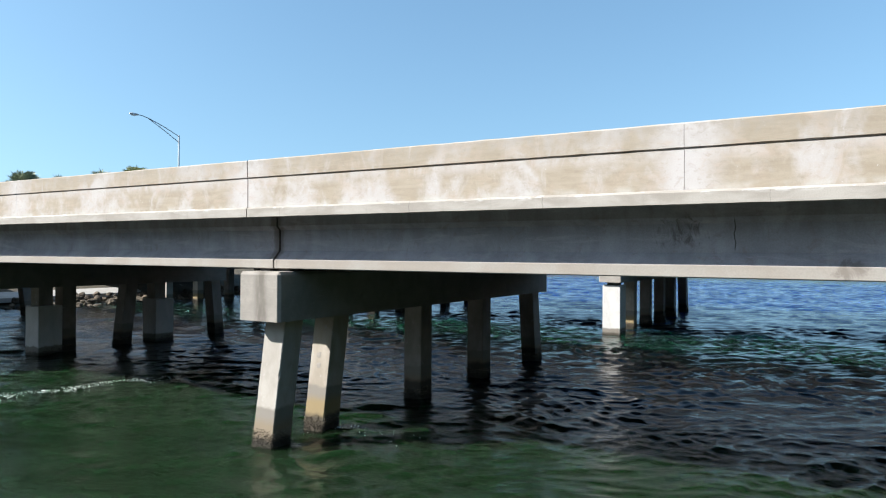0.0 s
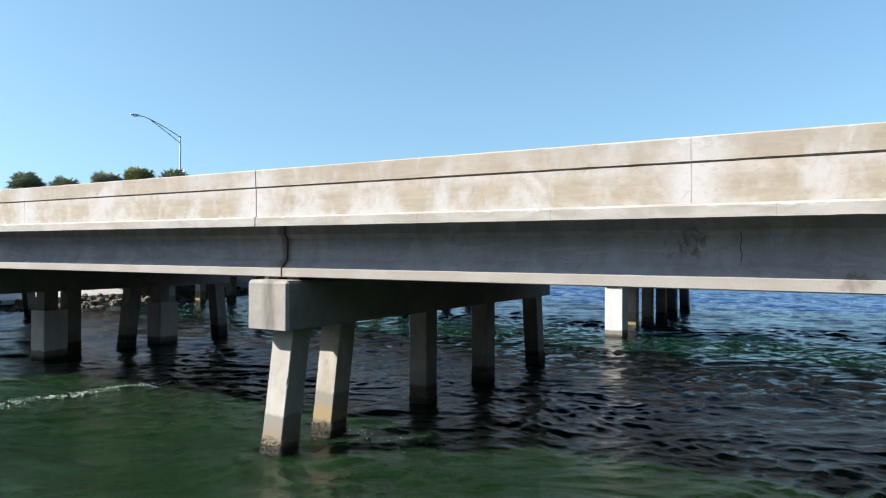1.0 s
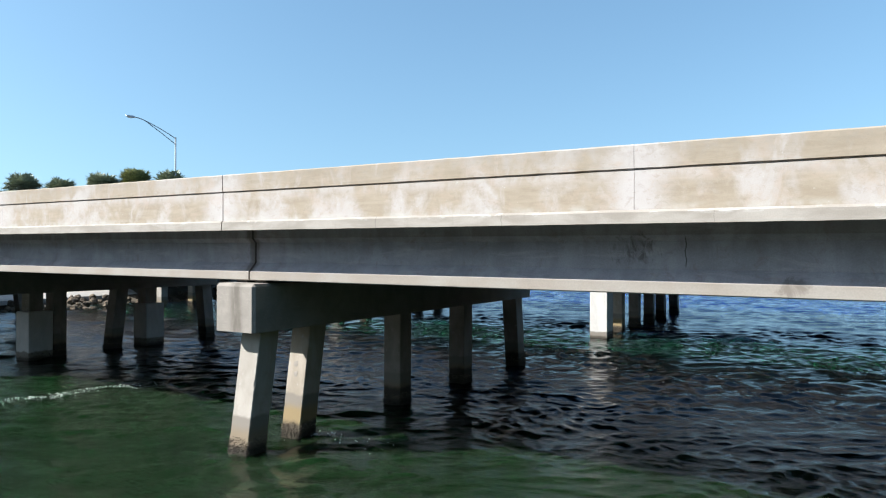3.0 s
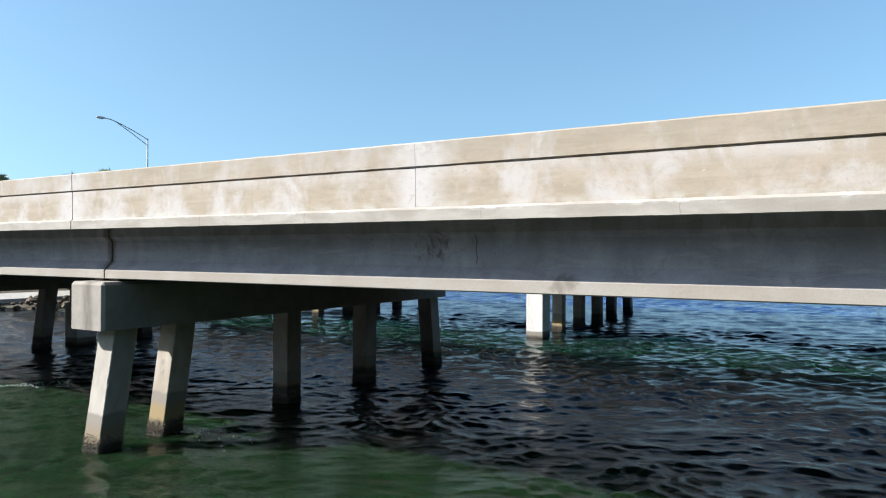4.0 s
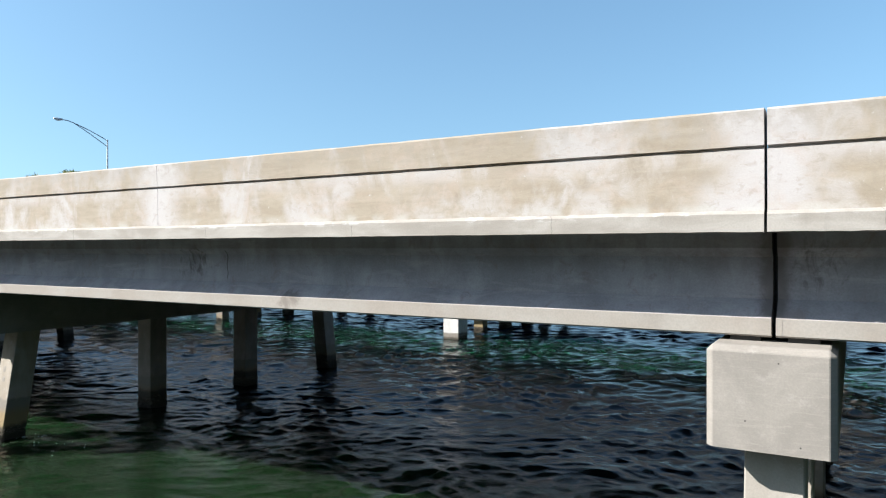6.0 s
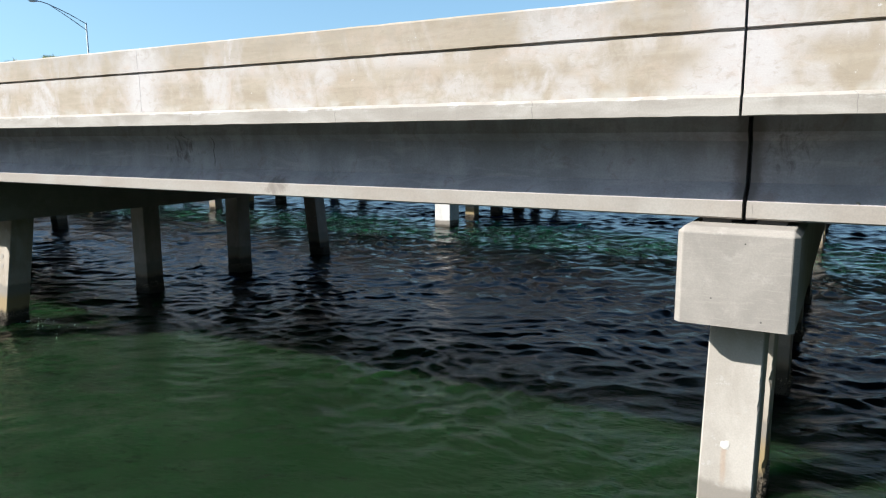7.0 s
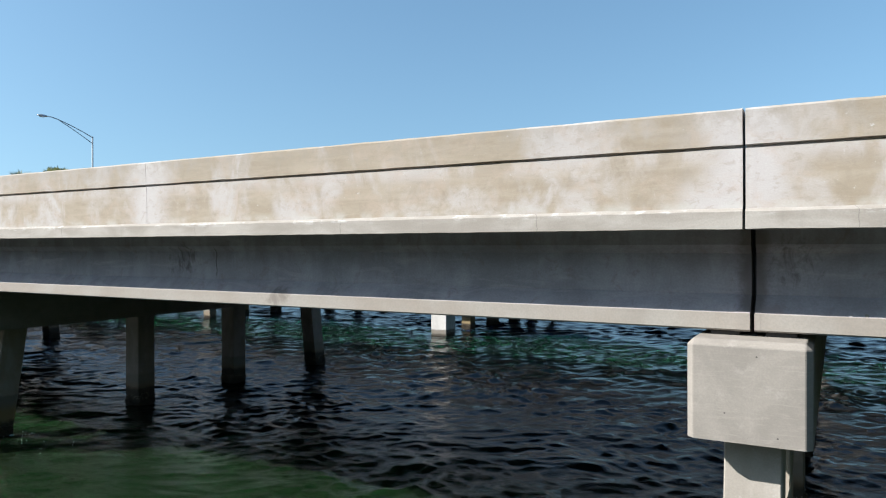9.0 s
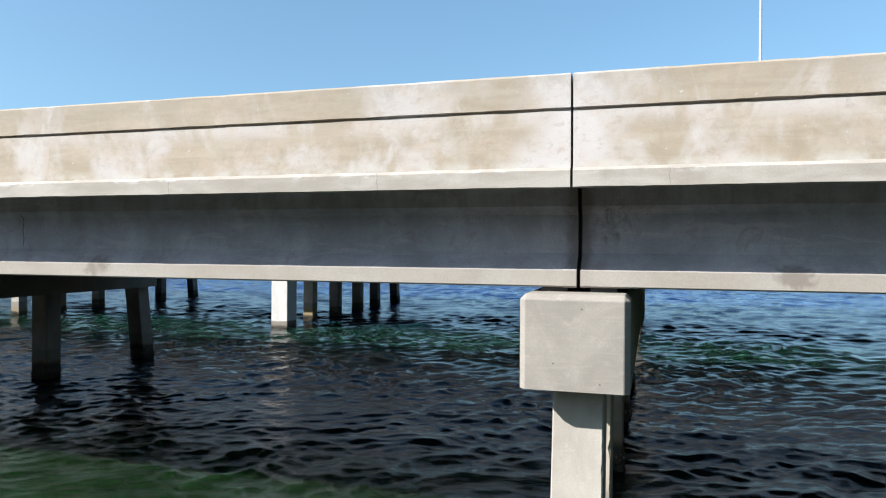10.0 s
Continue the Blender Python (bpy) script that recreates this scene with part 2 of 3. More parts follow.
def make_pile_mat(name, pale, dark, drop=0.0, growth=0.26, band=(0.178, 0.138, 0.088)):
    """Pile concrete with an even tide band above the oysters and growth below."""
    m = Net(name, 0.88)
    x, y, z = m.axes()
    a = m.noise(m.scaled(1, 1, 0.5), 3.0, 5.0, 0.6, 0.4)
    e = m.noise(m.scaled(1, 1, 1, (2, 6, 1)), 4.5, 4.0, 0.6)
    g = m.noise(m.place(), 65.0, 3.0)
    level = m.math("ADD", z, m.math("MULTIPLY", m.math("SUBTRACT", e, 0.5), 0.16))
    c = m.mix(m.span(a, 0.32, 0.68), dark, pale)
    rust = m.noise(m.scaled(1, 1, 0.7, (9, 4, 4)), 2.6, 6.0, 0.7, 0.6)
    c = m.mix(m.span(rust, 0.60, 0.72, 0.0, 0.55), c, (0.17, 0.125, 0.085))
    spall = m.noise(m.scaled(1, 1, 1, (1, 7, 3)), 9.0, 5.0, 0.7)
    c = m.mix(m.span(spall, 0.60, 0.68, 0.0, 0.6), c, (0.36, 0.345, 0.32))
    level = m.math("ADD", level, drop)
    side = m.math("ABSOLUTE", m.math("SUBTRACT", m.math("ADD", x, m.math("MULTIPLY", m.math("SUBTRACT", e, 0.5), 0.03)), 13.815))
    run = m.math("MULTIPLY", m.span(side, 0.035, 0.008), m.math("MULTIPLY", m.span(z, 0.55, 0.80), m.span(z, 0.97, 0.95)))
    c = m.mix(m.math("MULTIPLY", run, 0.38), c, (0.26, 0.155, 0.075))
    c = m.mix(m.span(level, 0.76, 0.69), c, (0.175, 0.156, 0.132))
    c = m.mix(m.span(level, 0.60, 0.40, 0.0, 0.9), c, band)
    c = m.mix(m.span(level, growth, growth - 0.12, 0.0, 0.9), c, (0.022, 0.018, 0.012))
    c = m.mix(m.span(g, 0.3, 0.7, 0.14, 0.0), c, (0.11, 0.102, 0.0914))
    m.colour(c)
    m.bump(m.math("ADD", g, m.math("MULTIPLY", a, 2.0)), 0.3, 0.006)
    return m.mat


def make_oyster_mat():
    m = Net("oyster_shell", 0.8)
    n = m.nodes.new("ShaderNodeNewGeometry")
    r = n.outputs["Random Per Island"]
    g = m.noise(m.place(), 45.0, 4.0)
    c = m.mix(m.math("POWER", r, 1.8), (0.028, 0.020, 0.013), (0.38, 0.31, 0.22))
    c = m.mix(m.span(g, 0.36, 0.54), (0.08, 0.06, 0.045), c)
    x, y, z = m.axes()
    c = m.mix(m.span(z, 0.23, 0.08, 0.0, 0.92), c, (0.016, 0.012, 0.007))
    m.colour(c)
    m.bump(g, 0.5, 0.01)
    return m.mat


def make_plain(name, a, b, scale, rough=0.8, metal=0.0, bump=0.3):
    m = Net(name, rough)
    n = m.noise(m.place(), scale, 5.0, 0.6, 0.3)
    f = m.noise(m.place(), scale * 9, 3.0)
    m.colour(m.mix(m.span(m.math("ADD", m.math("MULTIPLY", n, 0.7), m.math("MULTIPLY", f, 0.3)), 0.35, 0.65), a, b))
    m.bsdf.inputs["Metallic"].default_value = metal
    m.bump(f, bump, 0.3 / scale / 9)
    return m.mat


def make_leaf_mat(name, a, b):
    m = Net(name, 0.55)
    n = m.nodes.new("ShaderNodeNewGeometry")
    m.colour(m.mix(n.outputs["Random Per Island"], a, b))
    return m.mat


def make_water_mat():
    """Green bay water: scattering body, clear gloss and fine ripples."""
    m = Net("bay_water", 0.03)
    x, y, z = m.axes()
    big = m.noise(m.scaled(0.25, 0.25, 0.25), 1.0, 3.0, 0.5, 0.6)
    c = m.mix(m.span(big, 0.3, 0.7), (0.0060, 0.0136, 0.0055), (0.0082, 0.0178, 0.0076))
    # under the first bridge: its blue shade is put into the body colour
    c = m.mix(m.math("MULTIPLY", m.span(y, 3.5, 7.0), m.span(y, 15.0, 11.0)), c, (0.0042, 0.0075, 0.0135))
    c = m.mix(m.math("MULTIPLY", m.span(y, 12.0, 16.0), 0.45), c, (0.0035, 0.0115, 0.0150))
    # far out: a blue body colour stands in for the reflected sky
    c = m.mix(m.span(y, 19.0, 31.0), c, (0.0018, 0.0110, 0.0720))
    m.colour(c)
    m.bsdf.inputs["Subsurface Weight"].default_value = 1.0
    m.bsdf.inputs["Subsurface Radius"].default_value = (0.5, 1.0, 0.6)
    m.bsdf.inputs["Subsurface Scale"].default_value = 2.0
    m.bsdf.inputs["IOR"].default_value = 1.333
    m.bsdf.inputs["Specular IOR Level"].default_value = 0.29
    m.put(m.bsdf.inputs["Roughness"], m.span(y, 25.0, 90.0, 0.03, 0.09))
    # ripples: long swell far out, chop, and fine sharp-crested wavelets, in gusts
    gust = m.span(m.noise(m.scaled(0.5, 0.8, 1.0, (1, 6, 0)), 0.5, 3.0, 0.5, 0.5), 0.36, 0.64, 0.55, 1.3)
    lee = m.math("MAXIMUM", m.span(y, -0.5, 3.6), m.span(x, 9.0, 2.0, 0.0, 0.8))
    gust = m.math("MULTIPLY", gust, m.math("ADD", m.math("MULTIPLY", lee, 0.5), 0.5))
    r0 = m.noise(m.scaled(0.55, 1.5, 1.0, (3, 1, 0)), 1.5, 5.0, 0.55, 0.6)
    r1 = m.noise(m.scaled(0.8, 1.6, 1.0), 4.0, 4.0, 0.55, 0.6)
    r2 = m.noise(m.scaled(0.75, 1.5, 1.0, (5, 2, 0)), 11.0, 4.0, 0.6, 0.7)
    crest = m.math("SUBTRACT", 1.0, m.math("ABSOLUTE", m.math("MULTIPLY", m.math("SUBTRACT", r2, 0.5), 2.0)))
    swell = m.math("MULTIPLY", r0, m.span(y, 30.0, 70.0, 0.0, 1.8))
    sharp = m.math("POWER", crest, 6.0)
    chop = m.math("MULTIPLY", r1, m.math("MAXIMUM", m.span(y, 20.0, 45.0, 0.12, 1.6), m.span(x, -9.0, -20.0, 0.0, 1.3)))
    fine = m.math("MULTIPLY", m.math("ADD", m.math("MULTIPLY", sharp, 0.16), m.math("MULTIPLY", r2, 0.3)), m.math("ADD", m.span(y, 18.0, 36.0, 0.25, 0.5), m.span(y, 6.0, 1.0, 0.0, 0.32)))
    m.bump(m.math("ADD", swell, m.math("MULTIPLY", m.math("ADD", chop, fine), gust)), 0.6, 0.05)
    return m.mat


BARRIER, COPING, GIRDER, CAP = make_barrier_mat(), make_coping_mat(), make_girder_mat(), make_cap_mat()
PILE = make_pile_mat("pile_concrete", (0.335, 0.308, 0.272), (0.262, 0.237, 0.205), 0.08)
JACKET = make_pile_mat("jacket_concrete", (0.50, 0.485, 0.465), (0.42, 0.405, 0.385), 0.46, 0.60)
OCHRE_PILE = make_pile_mat("ochre_stained_pile_concrete", (0.335, 0.300, 0.252), (0.250, 0.216, 0.170), -0.08, 0.26, (0.215, 0.158, 0.070))
# inner piles: pile colour darkened for the shade under the deck, growth band higher
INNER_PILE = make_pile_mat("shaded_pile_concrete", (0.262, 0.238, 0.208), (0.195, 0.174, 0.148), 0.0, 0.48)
OYSTER, WATER = make_oyster_mat(), make_water_mat()
PAD = make_plain("black_rubber", (0.02, 0.02, 0.02), (0.05, 0.045, 0.04), 8.0)
ASPHALT = make_plain("asphalt", (0.04, 0.04, 0.042), (0.07, 0.07, 0.07), 3.0, 0.95)
STEEL = make_plain("galvanised_steel", (0.42, 0.43, 0.44), (0.55, 0.56, 0.57), 3.0, 0.45, 0.7)
DARK_STEEL = make_plain("weathered_steel", (0.17, 0.20, 0.23), (0.26, 0.29, 0.32), 3.0, 0.6, 0.3)
ROCK = make_plain("riprap_rock", (0.03, 0.023, 0.016), (0.16, 0.125, 0.085), 2.5, 0.95, 0.0, 0.6)
SOIL = make_plain("bank_soil", (0.035, 0.03, 0.02), (0.09, 0.075, 0.05), 0.8, 0.98, 0.0, 0.6)
PALE_SLAB = make_plain("pale_slab_concrete", (0.34, 0.325, 0.30), (0.44, 0.42, 0.39), 1.5, 0.95)
BLOCKER_GREEN = make_plain("sky_blocker_green", (0.03, 0.05, 0.02), (0.07, 0.09, 0.04), 0.4, 0.95, 0.0, 0.8)
BARK = make_plain("palm_bark", (0.16, 0.13, 0.10), (0.30, 0.26, 0.21), 4.0, 0.95, 0.0, 0.6)
LEAF = make_leaf_mat("palm_leaf", (0.15, 0.175, 0.11), (0.34, 0.37, 0.26))
LEAF_YELLOW = make_leaf_mat("yellowed_palm_leaf", (0.16, 0.18, 0.07), (0.37, 0.37, 0.16))
FOAM = make_plain("sea_foam", (0.6, 0.63, 0.61), (0.85, 0.86, 0.85), 14.0, 0.6)
GLASS = make_plain("lamp_lens", (0.55, 0.57, 0.58), (0.65, 0.67, 0.68), 4.0, 0.25)


# ---- mesh helpers ----
def part(name, bm, material, parent=None, label="", smooth=False):
    """Link a bmesh as one mesh object, under a thing or a part."""
    me = bpy.data.meshes.new(name)
    bmesh.ops.recalc_face_normals(bm, faces=bm.faces)
    bm.to_mesh(me)
    bm.free()
    me.materials.append(material)
    if smooth:
        me.polygons.foreach_set("use_smooth", [True] * len(me.polygons))
    ob = new(name, me)
    if parent is not None:
        ob.parent = parent
    if label:
        tagged(ob, label)
    return ob


def add_block(bm, x0, x1, y0, y1, z0, z1, bevel=0.0, lean=0.0):
    """A box, its edges chamfered; lean shifts y by that much for each metre below the top."""
    vs = []
    for z in (z0, z1):
        for x, y in ((x0, y0), (x1, y0), (x1, y1), (x0, y1)):
            vs.append(bm.verts.new((x, y + lean * (z1 - z), z)))
    fs = [bm.faces.new([vs[k] for k in q]) for q in ((0, 3, 2, 1), (4, 5, 6, 7), (0, 1, 5, 4), (1, 2, 6, 5), (2, 3, 7, 6), (3, 0, 4, 7))]
    if bevel:
        es = list({e for f in fs for e in f.edges})
        bmesh.ops.bevel(bm, geom=es, offset=bevel, segments=1, affect="EDGES")
    return bm


def block(*args, **kw):
    return add_block(bmesh.new(), *args, **kw)


def prism(profile, x0, x1):
    """A closed (y, z) outline drawn out along x."""
    bm = bmesh.new()
    a = [bm.verts.new((x0, y, z)) for y, z in profile]
    b = [bm.verts.new((x1, y, z)) for y, z in profile]
    bm.faces.new(a)
    bm.faces.new(b[::-1])
    for k in range(len(a)):
        n = (k + 1) % len(a)
        bm.faces.new((a[k], a[n], b[n], b[k]))
    return bm


def worn_prism(profile, x0, x1, worn, seed, step=0.09):
    """A prism whose named corners wander a few millimetres along x, as cast and chipped edges do."""
    if not worn:
        return prism(profile, x0, x1)
    bm = bmesh.new()
    count = max(2, int((x1 - x0) / step))
    rows = []
    for n in range(count + 1):
        x = x0 + (x1 - x0) * n / count
        row = []
        for k, (y, z) in enumerate(profile):
            a = worn.get(k, 0.0)
            dz = a * (1.2 * noise.noise((x * 3.1, k * 5.3, seed)) + 0.8 * noise.noise((x * 11.0, k * 3.7, seed)))
            dy = a * max(0.0, noise.noise((x * 6.0, k * 7.1, seed + 9)))
            row.append(bm.verts.new((x, y + dy, z + dz)))
        rows.append(row)
    bm.faces.new(rows[0])
    bm.faces.new(rows[-1][::-1])
    for r, s in zip(rows, rows[1:]):
        for k in range(len(profile)):
            n = (k + 1) % len(profile)
            bm.faces.new((r[k], r[n], s[n], s[k]))
    return bm


def tube(bm, points, radii, sides=8):
    """A round tube through the points."""
    rings = []
    for k, p in enumerate(points):
        p = Vector(p)
        ahead = Vector(points[min(k + 1, len(points) - 1)]) - Vector(points[max(k - 1, 0)])
        q = ahead.to_track_quat("Z", "Y")
        rings.append([bm.verts.new(p + q @ Vector((radii[k] * math.cos(a), radii[k] * math.sin(a), 0))) for a in [2 * math.pi * s / sides for s in range(sides)]])
    for r, s in zip(rings, rings[1:]):
        for k in range(sides):
            n = (k + 1) % sides
            bm.faces.new((r[k], r[n], s[n], s[k]))
    bm.faces.new(rings[0][::-1])
    bm.faces.new(rings[-1])
    return bm


# ---- water, one sheet to the horizon ----
def outward(start, step, growth, most, reach, far):
    """Cells growing away from start: slowly to most out to reach, then quickly out to far."""
    out, d, v = [], step, 0.0
    while v < far:
        d = min(d * growth, most) if v < reach else d * 1.12
        v += d
        out.append(v)
    return start + np.array(out)


wave_rng = np.random.default_rng(5)
WAVES = []
for n in range(170):
    length = 0.13 * (1.9 / 0.13) ** wave_rng.random()
    heading = math.radians(110) + wave_rng.normal(0, 0.65)
    WAVES.append((length, math.cos(heading), math.sin(heading), 0.0029 * length ** 0.6, wave_rng.random() * 7))


def wave_shift(gx, gy, cell):
    """Wind chop: the water's shift in x, y and z. Crests are drawn together; trains finer than the cells are left out."""
    dx, dy, dz = np.zeros_like(gx), np.zeros_like(gx), np.zeros_like(gx)
    wx = gx + 0.3 * np.sin(0.9 * gy + 0.4 * gx) + 0.1 * np.sin(2.1 * gx - 1.3 * gy)
    wy = gy + 0.3 * np.sin(0.8 * gx - 0.5 * gy) + 0.1 * np.sin(1.7 * gy + 1.9 * gx)
    lee = np.maximum(np.clip((gy + 0.5) / 4.0, 0, 1), 0.65 * np.clip((9.0 - gx) / 6.0, 0, 1))
    gust = 0.9 + 0.2 * np.sin(0.55 * gx + 0.9 * gy) + 0.2 * np.sin(0.83 * gx - 0.47 * gy + 1.3)
    rough = (0.3 + 0.7 * lee) * gust * (1.0 + 0.3 * np.clip((gy - 9.0) / 6.0, 0, 1))
    for length, cx, cy, amp, turn in WAVES:
        k = 2 * math.pi / length
        phase = k * (cx * wx + cy * wy) + turn
        a = amp * rough * np.clip(length / (3.2 * cell) - 0.5, 0, 1)
        flow = 0.9 * a * np.cos(phase)
        dx += cx * flow
        dy += cy * flow
        dz += a * np.sin(phase)
    return dx, dy, dz


def make_water():
    xs = np.concatenate([-outward(9.0, 0.055, 1.03, 0.22, 60.0, 4000.0)[::-1], np.arange(-9.0, 17.5, 0.055), outward(17.5, 0.055, 1.03, 0.22, 26.0, 4000.0)])
    ys = np.concatenate([-outward(0.0, 0.045, 1.03, 0.15, 8.0, 4000.0)[::-1], np.arange(0.0, 11.0, 0.045), np.arange(11.0, 23.95, 0.08), outward(24.0, 0.09, 1.02, 0.22, 55.0, 4000.0)])
    gx, gy = np.meshgrid(xs, ys)
    dx, dy, dz = wave_shift(gx, gy, np.maximum(np.gradient(xs)[None, :], np.gradient(ys)[:, None]))
    nx, ny = len(xs), len(ys)
    co = np.stack([gx + dx, gy + dy, dz], -1).reshape(-1, 3)
    k = np.arange(nx * ny).reshape(ny, nx)
    quads = np.stack([k[:-1, :-1], k[:-1, 1:], k[1:, 1:], k[1:, :-1]], -1).reshape(-1, 4)
    me = bpy.data.meshes.new("water")
    me.vertices.add(len(co))
    me.vertices.foreach_set("co", co.ravel())
    me.loops.add(quads.size)
    me.loops.foreach_set("vertex_index", quads.ravel())
    me.polygons.add(len(quads))
    me.polygons.foreach_set("loop_start", np.arange(len(quads)) * 4)
    me.polygons.foreach_set("use_smooth", np.ones(len(quads), bool))
    me.update(calc_edges=True)
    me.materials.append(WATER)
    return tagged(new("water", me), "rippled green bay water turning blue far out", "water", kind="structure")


make_water()


# ---- bridge pieces ----
GIRDER_Z, DECK_Z, TOP_Z, CAP_Z = 2.987, 3.914, 4.772, 2.115
GAP = 0.0105


def mirrored(half, yc, z0):
    return [(yc - a, z0 + b) for a, b in half] + [(yc + a, z0 + b) for a, b in half[::-1]]


def make_girder(yc, x0, x1, label, group):
    """Precast I girder, 0.92 deep: flanges, web with haunches and a slightly proud block at each end."""
    girder = tagged(new("bridge_girder"), label, "bridge girder", group)
    part("bottom_flange", prism(mirrored([(0.215, 0.0), (0.229, 0.014), (0.229, 0.152)], yc, GIRDER_Z), x0, x1), GIRDER, girder, "sunlit cream bottom flange")
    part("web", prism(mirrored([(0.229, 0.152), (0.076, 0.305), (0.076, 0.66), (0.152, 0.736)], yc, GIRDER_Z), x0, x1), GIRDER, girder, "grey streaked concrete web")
    part("top_flange", prism(mirrored([(0.152, 0.736), (0.152, 0.924)], yc, GIRDER_Z), x0, x1), GIRDER, girder)
    block_half = [(0.217, -0.003), (0.234, 0.014), (0.234, 0.153), (0.084, 0.303), (0.084, 0.656), (0.158, 0.732), (0.158, 0.915)]
    part("end_block", prism(mirrored(block_half, yc, GIRDER_Z), x1 - 0.115, x1 + 0.003), GIRDER, girder, "end block stained brown beside the joint")
    toe = [(0.216, -0.002), (0.2305, 0.014), (0.2305, 0.1525)]
    part("flange_toe", prism(mirrored(toe, yc, GIRDER_Z), x0 - 0.003, x0 + 0.045), GIRDER, girder)
    return girder


def add_mortar(girder, x, yc):
    bm = bmesh.new()
    bmesh.ops.create_icosphere(bm, subdivisions=2, radius=0.02)
    for v in bm.verts:
        v.co = v.co * (1.0 + 0.5 * noise.noise(v.co * 40)) + Vector((x, yc - 0.205, GIRDER_Z + 0.166))
    part("mortar_lump", bm, COPING, girder, "pale lump of spilt mortar")


def make_span(x0, x1, g0, g1, y0, width, girders, group):
    """One simple span: girders, deck with its coping, and a barrier on each side."""
    step = (width - 2 * 0.835) / (girders - 1)
    for k in range(girders):
        yc = y0 + 0.835 + k * step
        edge = k in (0, girders - 1)
        girder = make_girder(yc, g0 + 0.02, g1 - 0.02, "grey precast concrete edge girder with sunlit cream bottom flange" if edge else "grey precast concrete inner girder under the deck", group + " girders")
        if k == 0 and y0 == 0.0 and -1 < x0 < SPAN + 1:
            add_mortar(girder, x0 + (0.52 if x0 < 1 else 0.83), yc)
    y1 = y0 + width
    outline = [(y0, 3.842), (y0 + 0.02, 3.838), (y0 + 0.10, 3.838), (y0 + 0.12, 3.87), (y0 + 0.5, DECK_Z), (y1 - 0.5, DECK_Z), (y1 - 0.12, 3.87), (y1 - 0.10, 3.838), (y1 - 0.02, 3.838), (y1, 3.842),
               (y1, 3.975), (y1 - 0.035, 4.008), (y1 - 0.2, 4.01), (y0 + width / 2, 4.13), (y0 + 0.2, 4.01), (y0 + 0.035, 4.008), (y0, 3.975)]
    deck = tagged(new("bridge_deck"), "concrete bridge deck slab with pale projecting coping edge", "bridge deck", group + " decks")
    worn = {0: 0.004, 1: 0.003, 15: 0.005, 16: 0.005} if y0 == 0.0 else {}
    part("slab", worn_prism(outline, x0 + GAP, x1 - GAP, worn, int(x0 * 3) + 2), COPING, deck)
    road = [(y0 + 0.42, 4.035), (y0 + width / 2, 4.14), (y1 - 0.42, 4.035), (y1 - 0.42, 4.085), (y0 + width / 2, 4.19), (y0 + 0.42, 4.085)]
    part("road_surface", prism(road, x0 + GAP, x1 - GAP), ASPHALT, deck, "dark worn asphalt roadway")
    for side in (0, 1):
        rail = tagged(new("concrete_barrier"), "tan weathered concrete bridge barrier with a dark horizontal groove", "barrier", group + " barriers")
        face = [(0.03, 4.0), (0.026, 4.464), (0.062, 4.470), (0.062, 4.487), (0.018, 4.492), (0.008, 4.756), (0.020, TOP_Z),
                (0.20, TOP_Z), (0.225, 4.75), (0.27, 4.32), (0.40, 4.12), (0.40, 4.0)]
        outline = [(y0 + a, b) if side == 0 else (y1 - a, b) for a, b in face]
        mid = (x0 + x1) / 2
        worn = {1: 0.004, 4: 0.004, 5: 0.003, 6: 0.004} if side == 0 and y0 == 0.0 else {}
        part("wall_panel", worn_prism(outline, x0 + GAP, mid - 0.0025, worn, int(x0 * 3)), BARRIER, rail)
        part("wall_panel", worn_prism(outline, mid + 0.0025, x1 - GAP, worn, int(x0 * 3) + 1), BARRIER, rail)


def oyster_crust(size, seed, lean, top_z, x_c, y_c, count=900, small=1.0):
    """A ring of broken shells round a square pile at the waterline."""
    rng = random.Random(seed)
    bm = bmesh.new()
    h = size / 2
    for n in range(count):
        z = rng.uniform(-0.12, 0.25 + 0.04 * math.sin(n))
        if z > 0.20 and rng.random() < 0.35:
            continue
        u = rng.uniform(-h, h)
        side = n % 4
        out = h + rng.uniform(-0.004, 0.022)
        p = Vector(((u, -out), (out, u), (u, out), (-out, u))[side] + (0,))
        nrm = Vector(((0, -1), (1, 0), (0, 1), (-1, 0))[side] + (0,))
        tan = Vector((-nrm.y, nrm.x, 0))
        p = p + Vector((x_c, y_c + lean * (top_z - z), z))
        a = rng.uniform(0, 6.28)
        s = rng.uniform(0.012, 0.028) * small
        e1 = tan * math.cos(a) + Vector((0, 0, 1)) * math.sin(a)
        e2 = tan * -math.sin(a) + Vector((0, 0, 1)) * math.cos(a)
        d = nrm * rng.uniform(0.008, 0.026) * small
        ring = [p + e1 * s, p + e2 * s * 0.6, p - e1 * s * 0.8, p - e2 * s * 0.65]
        vs = [bm.verts.new(q - nrm * 0.016) for q in ring]
        tip = bm.verts.new(p + d + e1 * s * rng.uniform(-0.3, 0.5))
        for k in range(4):
            bm.faces.new((vs[k], vs[(k + 1) % 4], tip))
    return bm


def cap_mesh(x0, x1, y0, y1, z0, z1, cut):
    """A cap beam with chamfers along its top and upright edges; the bottom edges are left square."""
    bm = block(x0, x1, y0, y1, z0, z1)
    es = [e for e in bm.edges if max(v.co.z for v in e.verts) > z0 + 0.01]
    bmesh.ops.bevel(bm, geom=es, offset=cut, segments=1, affect="EDGES")
    es = [e for e in bm.edges if max(v.co.z for v in e.verts) > z0 + 0.01]
    bmesh.ops.bevel(bm, geom=es, offset=0.006, segments=1, affect="EDGES")
    return bm


